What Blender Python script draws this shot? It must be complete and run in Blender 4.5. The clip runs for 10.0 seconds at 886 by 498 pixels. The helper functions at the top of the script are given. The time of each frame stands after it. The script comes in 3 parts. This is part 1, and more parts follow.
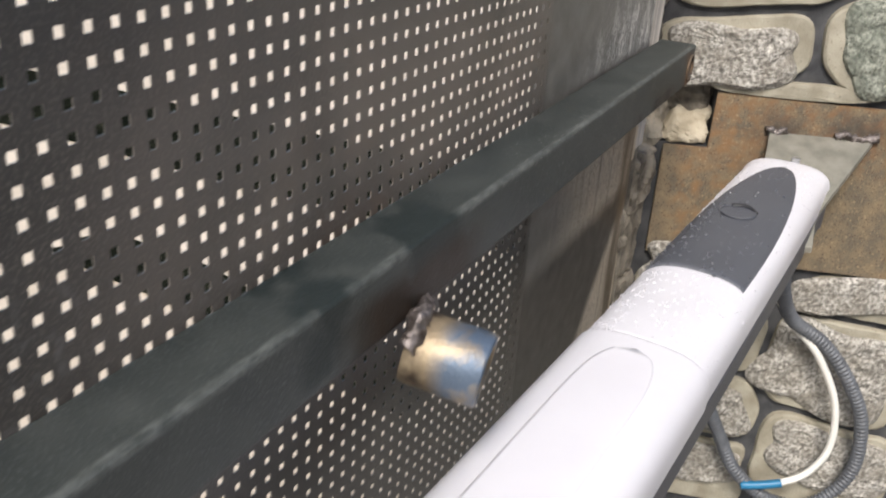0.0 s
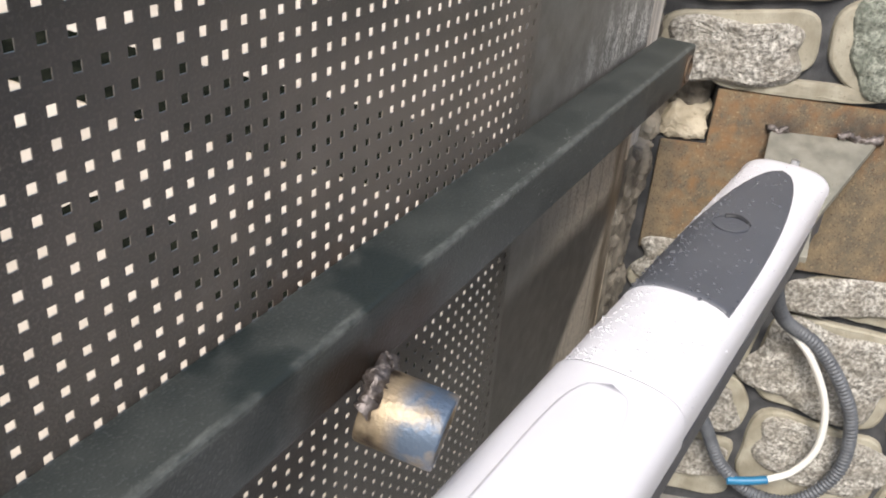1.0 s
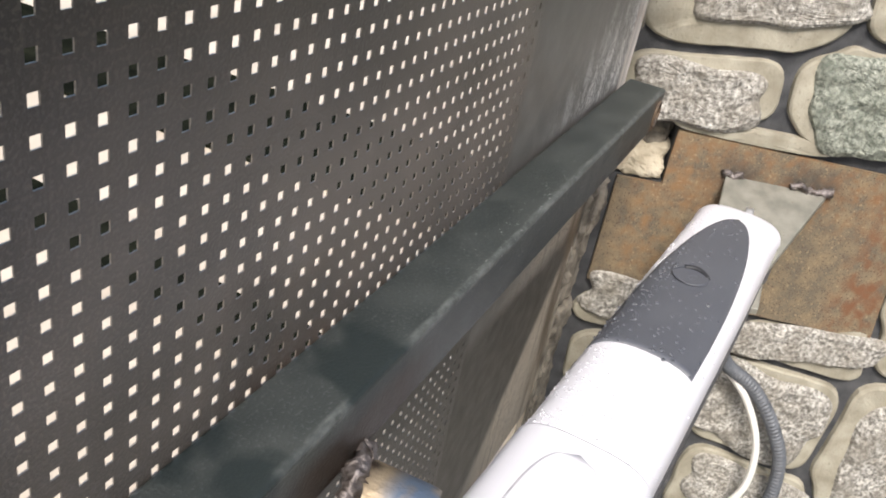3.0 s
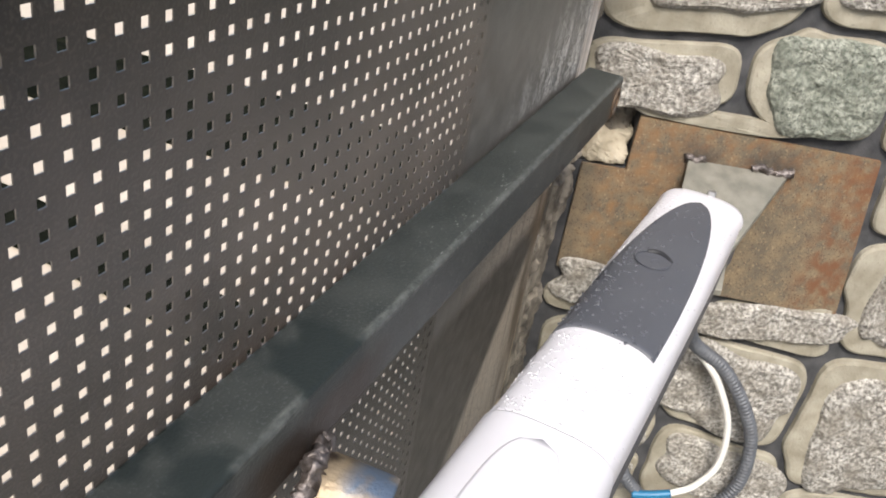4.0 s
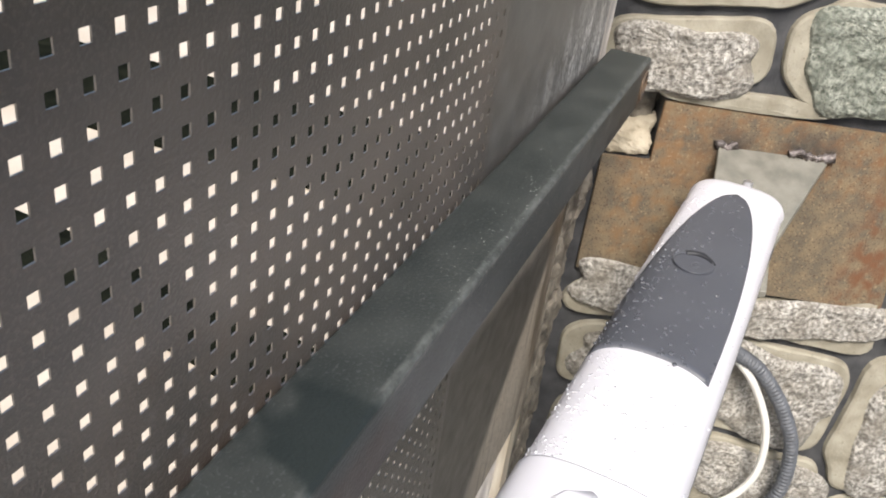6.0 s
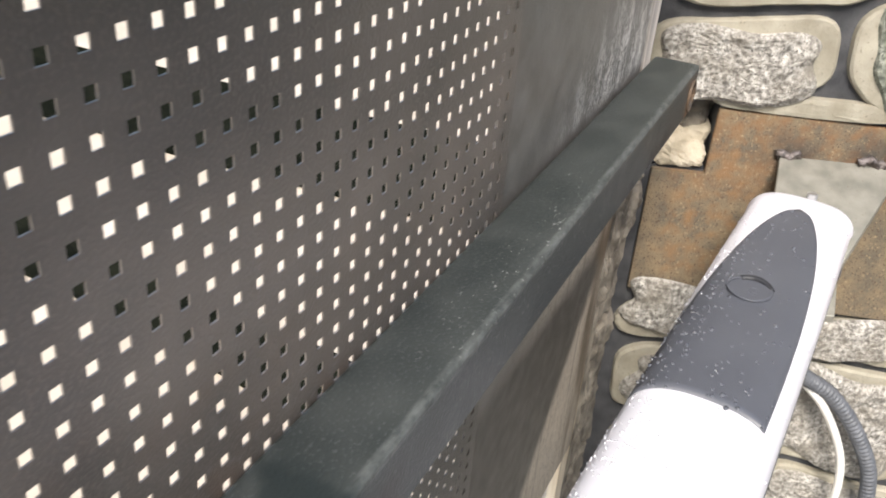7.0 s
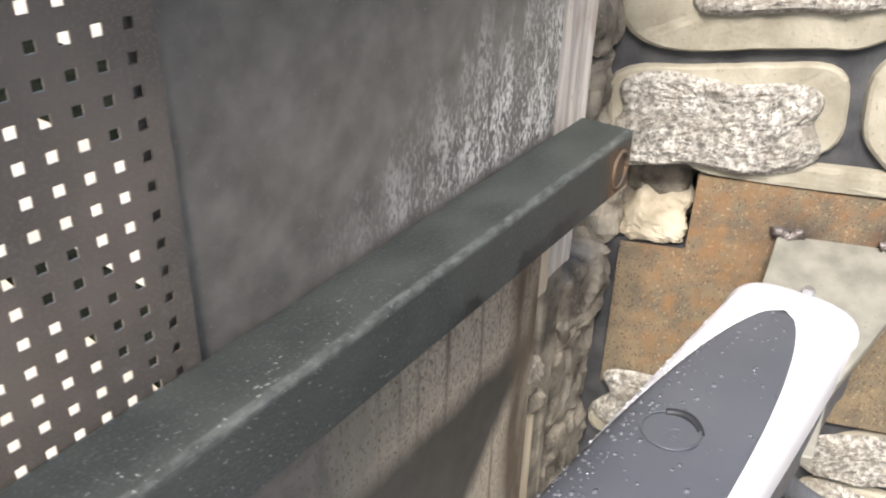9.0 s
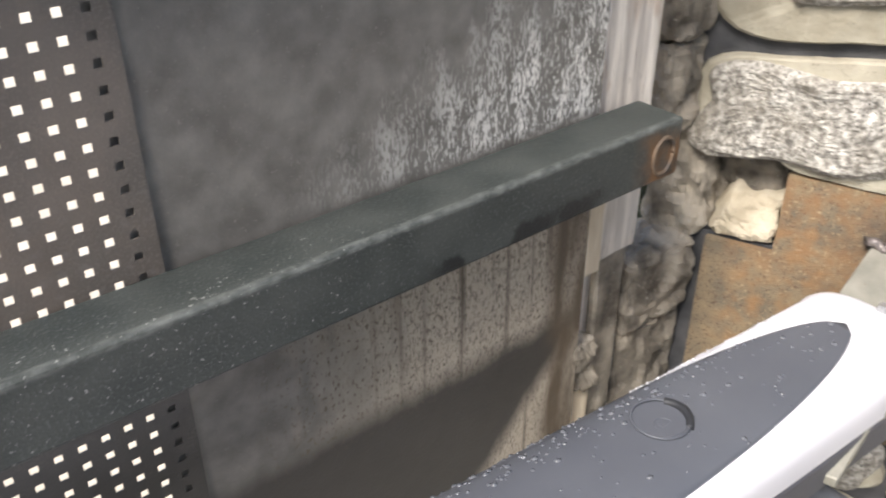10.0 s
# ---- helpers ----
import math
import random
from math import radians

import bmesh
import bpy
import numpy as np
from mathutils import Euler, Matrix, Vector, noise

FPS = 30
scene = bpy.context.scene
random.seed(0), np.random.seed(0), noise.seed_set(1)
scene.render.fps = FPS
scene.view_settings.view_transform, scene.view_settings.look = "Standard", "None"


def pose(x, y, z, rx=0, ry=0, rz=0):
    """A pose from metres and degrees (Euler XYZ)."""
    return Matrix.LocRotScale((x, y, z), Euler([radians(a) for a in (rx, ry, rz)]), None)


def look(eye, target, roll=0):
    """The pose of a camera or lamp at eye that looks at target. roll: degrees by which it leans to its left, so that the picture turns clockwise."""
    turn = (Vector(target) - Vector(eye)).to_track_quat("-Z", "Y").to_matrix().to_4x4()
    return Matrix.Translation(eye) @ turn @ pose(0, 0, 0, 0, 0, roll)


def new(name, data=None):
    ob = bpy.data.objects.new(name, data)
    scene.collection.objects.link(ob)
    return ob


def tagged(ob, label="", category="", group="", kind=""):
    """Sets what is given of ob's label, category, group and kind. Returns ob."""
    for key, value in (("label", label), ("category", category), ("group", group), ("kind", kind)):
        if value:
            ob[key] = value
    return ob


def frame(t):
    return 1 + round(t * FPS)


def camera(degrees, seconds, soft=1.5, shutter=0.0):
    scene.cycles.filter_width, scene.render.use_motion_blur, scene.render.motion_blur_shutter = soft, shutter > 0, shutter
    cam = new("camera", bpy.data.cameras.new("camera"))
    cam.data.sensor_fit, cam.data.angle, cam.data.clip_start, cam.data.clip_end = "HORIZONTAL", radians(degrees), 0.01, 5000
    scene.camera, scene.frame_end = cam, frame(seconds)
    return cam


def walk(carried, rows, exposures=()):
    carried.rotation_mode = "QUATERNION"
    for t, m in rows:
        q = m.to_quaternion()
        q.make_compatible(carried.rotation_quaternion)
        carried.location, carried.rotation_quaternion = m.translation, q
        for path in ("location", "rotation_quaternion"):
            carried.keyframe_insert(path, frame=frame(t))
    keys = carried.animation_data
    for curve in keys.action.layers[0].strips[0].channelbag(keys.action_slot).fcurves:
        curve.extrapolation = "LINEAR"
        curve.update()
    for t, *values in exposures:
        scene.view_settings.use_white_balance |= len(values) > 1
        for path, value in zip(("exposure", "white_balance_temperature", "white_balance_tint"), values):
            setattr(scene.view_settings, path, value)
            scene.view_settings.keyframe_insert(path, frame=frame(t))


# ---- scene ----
cam = camera(53.6, 10.0, soft=1.9, shutter=0.3)
PATH = [
    (0, (-0.8010, -0.3013, 1.0963), (-0.1938, -0.0000, 0.7754), 3.53),
    (0.5, (-0.7216, -0.2888, 1.1502), (-0.1205, -0.0029, 0.8047), 6.55),
    (1, (-0.7366, -0.2971, 1.1498), (-0.1486, -0.0025, 0.7894), 4.83),
    (1.5, (-0.7455, -0.2463, 1.1785), (-0.1358, -0.0248, 0.8020), 9.83),
    (2, (-0.7226, -0.2157, 1.1758), (-0.1124, 0.0058, 0.8002), 10.84),
    (2.5, (-0.7036, -0.2143, 1.1745), (-0.0898, 0.0208, 0.8133), 11.58),
    (4, (-0.7049, -0.2431, 1.1894), (-0.0864, -0.0290, 0.8231), 10.06),
    (4.5, (-0.6999, -0.2407, 1.1895), (-0.0849, -0.0252, 0.8182), 9.47),
    (5, (-0.6793, -0.2105, 1.1732), (-0.0662, 0.0030, 0.7977), 9.74),
    (5.5, (-0.6321, -0.1825, 1.1510), (-0.0103, 0.0128, 0.7798), 9.07),
    (7, (-0.5203, -0.1926, 1.1403), (0.0733, 0.0702, 0.7647), 4.50),
    (7.5, (-0.4350, -0.2150, 1.1206), (0.1521, 0.0725, 0.7528), 3.49),
    (8, (-0.3479, -0.2244, 1.1174), (0.2118, 0.1175, 0.7537), 1.17),
    (8.5, (-0.2725, -0.2640, 1.1549), (0.2748, 0.0735, 0.7689), 0.27),
    (9, (-0.2273, -0.3092, 1.1308), (0.3174, 0.0498, 0.7608), 1.68),
    (9.5, (-0.1882, -0.3940, 1.1411), (0.3165, 0.0079, 0.7587), 1.32),
    (10, (-0.1416, -0.4639, 1.1404), (0.2633, 0.0345, 0.7529), -0.23),
]
walk(cam, [(t, look(e, g, r)) for t, e, g, r in PATH], [(0, 0.74), (1, 0.88), (1.5, 0.76), (2, 0.62), (2.5, 1.07), (4, 0.90), (5, 0.90), (7, 1.18), (8.5, 1.46), (9.5, 1.38), (10, 1.36)])


# ---- light ----
world = bpy.data.worlds.new("sky")
scene.world = world
world.use_nodes = True
wt = world.node_tree
sky = wt.nodes.new("ShaderNodeTexSky")
sky.sky_type = "NISHITA"
sky.sun_disc = False
SUN_FROM = Vector((-0.75, -0.24, 0.92))
sky.sun_elevation = math.atan2(SUN_FROM.z, SUN_FROM.xy.length)
sky.sun_rotation = math.atan2(SUN_FROM.x, SUN_FROM.y)
sky.air_density = 1.0
sky.dust_density = 2.5
bg = wt.nodes["Background"]
bg.inputs["Strength"].default_value = 0.13
wt.links.new(sky.outputs[0], bg.inputs[0])
sun_data = bpy.data.lights.new("sun", "SUN")
sun_data.energy = 2.4
sun_data.angle = radians(20)
sun_data.color = (1.0, 0.955, 0.90)
sun = new("sun", sun_data)
sun.matrix_world = look(SUN_FROM * 5, (0, 0, 0))


# ---- materials ----
def mat(name, c1, c2, scale=30.0, rough=0.6, metal=0.0, bump=0.15, fine=400.0, c3=None, spots=0.0, rvar=0.15, coord="Object", detail=6.0, stretch=(1, 1, 1)):
    m = bpy.data.materials.new(name)
    m.use_nodes = True
    nt = m.node_tree
    n, link = nt.nodes, nt.links.new
    b = n["Principled BSDF"]
    tc = n.new("ShaderNodeTexCoord")
    mp = n.new("ShaderNodeMapping")
    mp.inputs["Scale"].default_value = stretch
    link(tc.outputs[coord], mp.inputs["Vector"])
    big = n.new("ShaderNodeTexNoise")
    big.inputs["Scale"].default_value = scale
    big.inputs["Detail"].default_value = detail
    small = n.new("ShaderNodeTexNoise")
    small.inputs["Scale"].default_value = fine
    small.inputs["Detail"].default_value = 4
    for t in (big, small):
        link(mp.outputs[0], t.inputs["Vector"])
    ramp = n.new("ShaderNodeValToRGB")
    ramp.color_ramp.elements[0].position, ramp.color_ramp.elements[1].position = 0.35, 0.68
    ramp.color_ramp.elements[0].color, ramp.color_ramp.elements[1].color = (*c1, 1), (*c2, 1)
    link(big.outputs["Fac"], ramp.inputs[0])
    colour = ramp.outputs[0]
    if c3:
        edge = n.new("ShaderNodeValToRGB")
        edge.color_ramp.elements[0].position, edge.color_ramp.elements[1].position = 0.62 - spots, 0.70 - spots
        link(small.outputs["Fac"], edge.inputs[0])
        mix = n.new("ShaderNodeMix")
        mix.data_type = "RGBA"
        link(edge.outputs[0], mix.inputs[0])
        link(colour, mix.inputs[6])
        mix.inputs[7].default_value = (*c3, 1)
        colour = mix.outputs[2]
    link(colour, b.inputs["Base Color"])
    mr = n.new("ShaderNodeMapRange")
    mr.inputs["To Min"].default_value, mr.inputs["To Max"].default_value = max(rough - rvar, 0.02), min(rough + rvar, 1)
    link(big.outputs["Fac"], mr.inputs[0])
    link(mr.outputs[0], b.inputs["Roughness"])
    b.inputs["Metallic"].default_value = metal
    if bump:
        bp = n.new("ShaderNodeBump")
        bp.inputs["Strength"].default_value = bump
        bp.inputs["Distance"].default_value = 0.002
        add = n.new("ShaderNodeMath")
        add.operation = "ADD"
        link(big.outputs["Fac"], add.inputs[0])
        link(small.outputs["Fac"], add.inputs[1])
        link(add.outputs[0], bp.inputs["Height"])
        link(bp.outputs[0], b.inputs["Normal"])
    return m


M_SHEET = mat("painted_sheet", (0.048, 0.045, 0.041), (0.090, 0.082, 0.073), 9, 0.33, 0, 0.32, 480, c3=(0.130, 0.115, 0.100), spots=0.105, detail=12)
M_RAIL = mat("rail_paint", (0.032, 0.037, 0.035), (0.053, 0.058, 0.054), 26, 0.50, 0, 0.3, 420, c3=(0.068, 0.075, 0.070), spots=0.05)
M_PLATE = mat("rusty_plate", (0.125, 0.104, 0.072), (0.225, 0.168, 0.100), 38, 0.75, 0, 0.6, 430, c3=(0.075, 0.045, 0.028), spots=0.05, detail=10)
M_GRANITE = mat("granite", (0.150, 0.138, 0.120), (0.64, 0.61, 0.55), 150, 0.85, 0, 1.0, 420, c3=(0.080, 0.074, 0.066), spots=0.05, detail=5)
M_GREEN = mat("green_granite", (0.115, 0.125, 0.100), (0.42, 0.43, 0.36), 150, 0.85, 0, 1.0, 420, c3=(0.060, 0.072, 0.056), spots=0.05, detail=5)
M_CREAM = mat("cream_margin", (0.25, 0.225, 0.168), (0.39, 0.36, 0.285), 24, 0.88, 0, 0.6, 210, c3=(0.23, 0.205, 0.155), spots=-0.01)
M_JOINT = mat("joint_mortar", (0.034, 0.035, 0.038), (0.080, 0.080, 0.082), 30, 0.8, 0, 0.4, 300)
M_WHITE = mat("white_plastic", (0.65, 0.64, 0.675), (0.71, 0.70, 0.735), 7, 0.33, 0, 0.03, 900, rvar=0.05)
M_GREY = mat("grey_plastic", (0.075, 0.08, 0.095), (0.095, 0.10, 0.115), 9, 0.42, 0, 0.05, 900, rvar=0.08)
M_UNDER = mat("dark_underside", (0.06, 0.06, 0.07), (0.085, 0.085, 0.095), 12, 0.5)
M_STEEL = mat("heat_tinted_steel", (0.16, 0.12, 0.075), (0.50, 0.40, 0.27), 30, 0.48, 0.5, 0.35, 300)
M_BRACKET = mat("bracket_steel", (0.19, 0.185, 0.155), (0.30, 0.285, 0.24), 34, 0.55, 0.3, 0.2, 300, c3=(0.16, 0.12, 0.07), spots=-0.05)
M_WELD = mat("weld_bead", (0.055, 0.043, 0.036), (0.26, 0.23, 0.22), 90, 0.42, 0.6, 0.8, 300)
M_BOLT = mat("bright_bolt", (0.42, 0.42, 0.42), (0.60, 0.60, 0.60), 60, 0.35, 0.7, 0.1, 300)
M_BURN = mat("burnt_steel", (0.013, 0.012, 0.012), (0.036, 0.026, 0.020), 60, 0.6, 0.2, 0.3, 300)
M_HEAT = mat("heat_mark", (0.045, 0.036, 0.030), (0.15, 0.10, 0.062), 70, 0.65, 0.1, 0.3, 300)
M_WOOD = mat("weathered_wood", (0.44, 0.40, 0.355), (0.76, 0.70, 0.62), 20, 0.8, 0, 0.5, 120, c3=(0.22, 0.18, 0.14), spots=-0.03, stretch=(6, 6, 0.5))
M_PALE = mat("bare_wood", (0.55, 0.46, 0.33), (0.72, 0.64, 0.50), 18, 0.75, 0, 0.3, 150, stretch=(5, 5, 0.5))
M_CHUNK = mat("pale_mortar", (0.28, 0.24, 0.17), (0.50, 0.44, 0.34), 30, 0.9, 0, 0.6, 240, c3=(0.24, 0.20, 0.14), spots=-0.03)
M_CONDUIT = mat("grey_conduit", (0.085, 0.09, 0.10), (0.12, 0.127, 0.14), 30, 0.5)
M_WIRE = mat("white_wire", (0.75, 0.73, 0.68), (0.80, 0.78, 0.72), 30, 0.4)
M_BLUE = mat("blue_sleeve", (0.01, 0.13, 0.26), (0.02, 0.17, 0.32), 30, 0.4)
M_PAVE = mat("pale_paving", (0.46, 0.385, 0.29), (0.57, 0.485, 0.38), 3, 0.85, 0, 0.2, 60)
M_YARD = mat("yard_concrete", (0.20, 0.19, 0.17), (0.30, 0.285, 0.26), 3, 0.9, 0, 0.3, 60)
M_PLASTER = mat("pale_plaster", (0.44, 0.42, 0.38), (0.56, 0.54, 0.50), 4, 0.9, 0, 0.3, 90)
M_GROUND = mat("ground_soil", (0.10, 0.09, 0.07), (0.17, 0.15, 0.12), 3, 0.9, 0, 0.4, 80)
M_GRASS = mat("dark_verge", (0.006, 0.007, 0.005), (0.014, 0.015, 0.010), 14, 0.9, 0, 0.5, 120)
M_RAIL.node_tree.nodes["Principled BSDF"].inputs["Specular IOR Level"].default_value = 0.35
M_SHEET.node_tree.nodes["Principled BSDF"].inputs["Specular IOR Level"].default_value = 0.85
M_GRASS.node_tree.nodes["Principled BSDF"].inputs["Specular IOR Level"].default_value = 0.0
M_OLD = mat("old_mortar", (0.075, 0.064, 0.050), (0.34, 0.30, 0.24), 24, 0.9, 0, 0.9, 200, c3=(0.32, 0.30, 0.26), spots=-0.03)
M_DROP = mat("rain_drop", (0.63, 0.62, 0.655), (0.69, 0.68, 0.715), 30, 0.12, 0, 0.0)


def solid_sheet_material():
    """Dark paint above, worn grey-brown metal below with the operator arm's shadow painted on."""
    m = mat("worn_sheet", (0.128, 0.120, 0.108), (0.215, 0.203, 0.184), 40, 0.40, 0, 0.16, 420, c3=(0.215, 0.20, 0.18), spots=-0.02)
    nt = m.node_tree
    n, link = nt.nodes, nt.links.new
    b = n["Principled BSDF"]
    paint = b.inputs["Base Color"].links[0].from_socket
    geo = n.new("ShaderNodeNewGeometry")
    sep = n.new("ShaderNodeSeparateXYZ")
    link(geo.outputs["Position"], sep.inputs[0])
    noise_tex = n.new("ShaderNodeTexNoise")
    noise_tex.inputs["Scale"].default_value = 28
    noise_tex.inputs["Detail"].default_value = 8
    fine_tex = n.new("ShaderNodeTexNoise")
    fine_tex.inputs["Scale"].default_value = 400
    fine_tex.inputs["Detail"].default_value = 3
    mp = n.new("ShaderNodeMapping")
    mp.inputs["Scale"].default_value = (1.6, 1, 0.5)
    link(geo.outputs["Position"], mp.inputs[0])
    link(mp.outputs[0], noise_tex.inputs[0])
    link(mp.outputs[0], fine_tex.inputs[0])

    def math(op, a, c, clamp=False):
        k = n.new("ShaderNodeMath")
        k.operation, k.use_clamp = op, clamp
        for i, v in enumerate((a, c)):
            if isinstance(v, (int, float)):
                k.inputs[i].default_value = v
            else:
                link(v, k.inputs[i])
        return k.outputs[0]

    def mixed(fac, a, colour):
        k = n.new("ShaderNodeMix")
        k.data_type = "RGBA"
        link(fac, k.inputs[0])
        link(a, k.inputs[6])
        k.inputs[7].default_value = (*colour, 1)
        return k.outputs[2]

    wob = math("MULTIPLY", math("SUBTRACT", noise_tex.outputs["Fac"], 0.5), 0.16)
    # worn bare metal under the rail, paler toward the post with sunlight painted in
    low = math("MULTIPLY", math("SUBTRACT", 0.80, math("ADD", sep.outputs["Z"], 0.0)), 60, True)
    right = math("MULTIPLY", math("SUBTRACT", math("ADD", sep.outputs["X"], wob), 0.09), 7, True)
    bare = math("MULTIPLY", low, right)
    colour = mixed(bare, paint, (0.45, 0.395, 0.32))
    grain = math("MULTIPLY", math("MULTIPLY", math("SUBTRACT", fine_tex.outputs["Fac"], 0.52), 8, True), bare)
    colour = mixed(grain, colour, (0.19, 0.160, 0.125))
    # light scuffs above the rail, thickest toward the hinge side
    up = math("MULTIPLY", math("SUBTRACT", sep.outputs["Z"], 0.845), 80, True)
    top = math("MULTIPLY", math("SUBTRACT", math("ADD", math("ADD", math("MULTIPLY", sep.outputs["X"], 0.32), 0.870), wob), sep.outputs["Z"]), 12, True)
    hinge = math("MULTIPLY", math("SUBTRACT", sep.outputs["X"], 0.10), 4.5, True)
    flecks = math("MULTIPLY", math("SUBTRACT", fine_tex.outputs["Fac"], math("SUBTRACT", 0.77, math("MULTIPLY", noise_tex.outputs["Fac"], 0.55))), 12, True)
    scuff = math("MULTIPLY", math("MULTIPLY", math("MULTIPLY", up, top), hinge), flecks)
    colour = mixed(scuff, colour, (0.72, 0.70, 0.66))
    # rust-brown run-off streaks
    streak = n.new("ShaderNodeTexNoise")
    streak.inputs["Scale"].default_value = 1.0
    streak.inputs["Detail"].default_value = 3
    mp2 = n.new("ShaderNodeMapping")
    mp2.inputs["Scale"].default_value = (75, 1, 3)
    link(geo.outputs["Position"], mp2.inputs[0])
    link(mp2.outputs[0], streak.inputs[0])
    runs = math("MULTIPLY", math("MULTIPLY", math("SUBTRACT", streak.outputs["Fac"], 0.56), 7, True), bare)
    colour = mixed(runs, colour, (0.10, 0.08, 0.06))
    # the operator arm's shadow painted in, with a wavy upper rim, ending toward the post
    shadow_top = math("MULTIPLY", math("SUBTRACT", math("ADD", math("MULTIPLY", wob, 0.14), 0.656), sep.outputs["Z"]), 38, True)
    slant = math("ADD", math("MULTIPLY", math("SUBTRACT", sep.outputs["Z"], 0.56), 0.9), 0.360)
    shadow_right = math("MULTIPLY", math("SUBTRACT", math("ADD", slant, math("MULTIPLY", wob, 0.16)), sep.outputs["X"]), 32, True)
    arm_shadow = math("MULTIPLY", shadow_top, shadow_right)
    colour = mixed(arm_shadow, colour, (0.050, 0.046, 0.042))
    link(colour, b.inputs["Base Color"])
    return m


M_SOLID = solid_sheet_material()


def wear_or_shading_by_place(m, spans, colour, scale, low, gain, stretch=(1, 1, 1)):
    """Mixes a wear colour, or shading painted as colour, into m inside soft spans of x, y, z, broken up by noise."""
    nt = m.node_tree
    n, link = nt.nodes, nt.links.new
    b = n["Principled BSDF"]
    base = b.inputs["Base Color"].links[0].from_socket
    geo = n.new("ShaderNodeNewGeometry")
    sep = n.new("ShaderNodeSeparateXYZ")
    link(geo.outputs["Position"], sep.inputs[0])
    mp = n.new("ShaderNodeMapping")
    mp.inputs["Scale"].default_value = stretch
    link(geo.outputs["Position"], mp.inputs[0])
    tex = n.new("ShaderNodeTexNoise")
    tex.inputs["Scale"].default_value = scale
    tex.inputs["Detail"].default_value = 6
    link(mp.outputs[0], tex.inputs[0])
    k = n.new("ShaderNodeMapRange")
    k.inputs["From Min"].default_value, k.inputs["From Max"].default_value = low, low + gain
    link(tex.outputs["Fac"], k.inputs[0])
    fac = k.outputs[0]
    for axis, a, c, soft in spans:
        for lo, hi in ((a - soft, a), (c + soft, c)):
            r = n.new("ShaderNodeMapRange")
            r.inputs["From Min"].default_value, r.inputs["From Max"].default_value = lo, hi
            link(sep.outputs[axis], r.inputs[0])
            mul = n.new("ShaderNodeMath")
            mul.operation = "MULTIPLY"
            link(fac, mul.inputs[0])
            link(r.outputs[0], mul.inputs[1])
            fac = mul.outputs[0]
    mix = n.new("ShaderNodeMix")
    mix.data_type = "RGBA"
    link(fac, mix.inputs[0])
    link(base, mix.inputs[6])
    mix.inputs[7].default_value = (*colour, 1)
    link(mix.outputs[2], b.inputs["Base Color"])


wear_or_shading_by_place(M_RAIL, (("Y", -0.0520, -0.0475, 0.002), ("Z", 0.8462, 0.850, 0.002)), (0.115, 0.122, 0.116), 190, 0.33, 0.35, (0.5, 1, 1))
wear_or_shading_by_place(M_RAIL, (("Y", -0.0520, -0.030, 0.02), ("X", -0.12, 0.10, 0.08)), (0.24, 0.24, 0.23), 330, 0.655, 0.03)
wear_or_shading_by_place(M_RAIL, (("X", 0.425, 0.47, 0.030), ("Z", 0.78, 0.840, 0.008)), (0.16, 0.080, 0.034), 35, 0.34, 0.25)
wear_or_shading_by_place(M_RAIL, (("X", -0.46, -0.28, 0.015), ("Y", -0.06, 0.0, 0.01)), (0.020, 0.026, 0.025), 16, 0.44, 0.09)
# near-black patches along the lower edge of the rail front
wear_or_shading_by_place(M_RAIL, (("X", 0.20, 0.40, 0.03), ("Y", -0.06, -0.046, 0.002), ("Z", 0.78, 0.812, 0.006)), (0.012, 0.013, 0.013), 14, 0.46, 0.04)
wear_or_shading_by_place(M_SHEET, (("X", -0.34, -0.08, 0.12), ("Z", 0.84, 0.93, 0.06)), (0.105, 0.070, 0.050), 24, 0.45, 0.3)
wear_or_shading_by_place(M_SHEET, (("X", -0.95, 0.1, 0.2), ("Z", 0.845, 0.88, 0.05)), (0.15, 0.145, 0.14), 110, 0.56, 0.14)
# grazing sheen toward the hinge side, put in as a paler brown tone
wear_or_shading_by_place(M_SHEET, (("X", -0.42, 0.05, 0.20), ("Z", 0.88, 1.30, 0.08)), (0.205, 0.172, 0.146), 7, 0.30, 0.34)
# shade below the rail, painted into the sheet's colour
wear_or_shading_by_place(M_SHEET, (("Z", 0.30, 0.770, 0.03), ("X", -1.5, 0.1, 0.1)), (0.040, 0.037, 0.034), 9, 0.25, 0.2)
wear_or_shading_by_place(M_SOLID, (("X", 0.378, 0.43, 0.022), ("Z", 0.30, 0.785, 0.01)), (0.105, 0.078, 0.052), 30, 0.30, 0.25, (1, 1, 0.25))
wear_or_shading_by_place(M_SOLID, (("X", 0.10, 0.43, 0.05), ("Z", 0.64, 0.80, 0.02)), (0.115, 0.090, 0.066), 300, 0.56, 0.10, (1, 1, 0.6))
wear_or_shading_by_place(M_PLATE, (("Z", 0.66, 0.76, 0.05), ("Y", -0.50, -0.04, 0.05)), (0.215, 0.115, 0.052), 60, 0.42, 0.30)
wear_or_shading_by_place(M_PLATE, (("Y", -0.13, -0.04, 0.03), ("Z", 0.50, 0.76, 0.02)), (0.225, 0.130, 0.060), 50, 0.45, 0.28)
wear_or_shading_by_place(M_PLATE, (("Y", -0.60, -0.05, 0.05), ("Z", 0.45, 0.80, 0.02)), (0.31, 0.235, 0.14), 260, 0.60, 0.08)
wear_or_shading_by_place(M_STEEL, (("Y", -0.20, -0.088, 0.014),), (0.12, 0.16, 0.22), 45, 0.30, 0.22)
wear_or_shading_by_place(M_STEEL, (("Y", -0.066, -0.04, 0.008),), (0.05, 0.035, 0.025), 60, 0.30, 0.3)
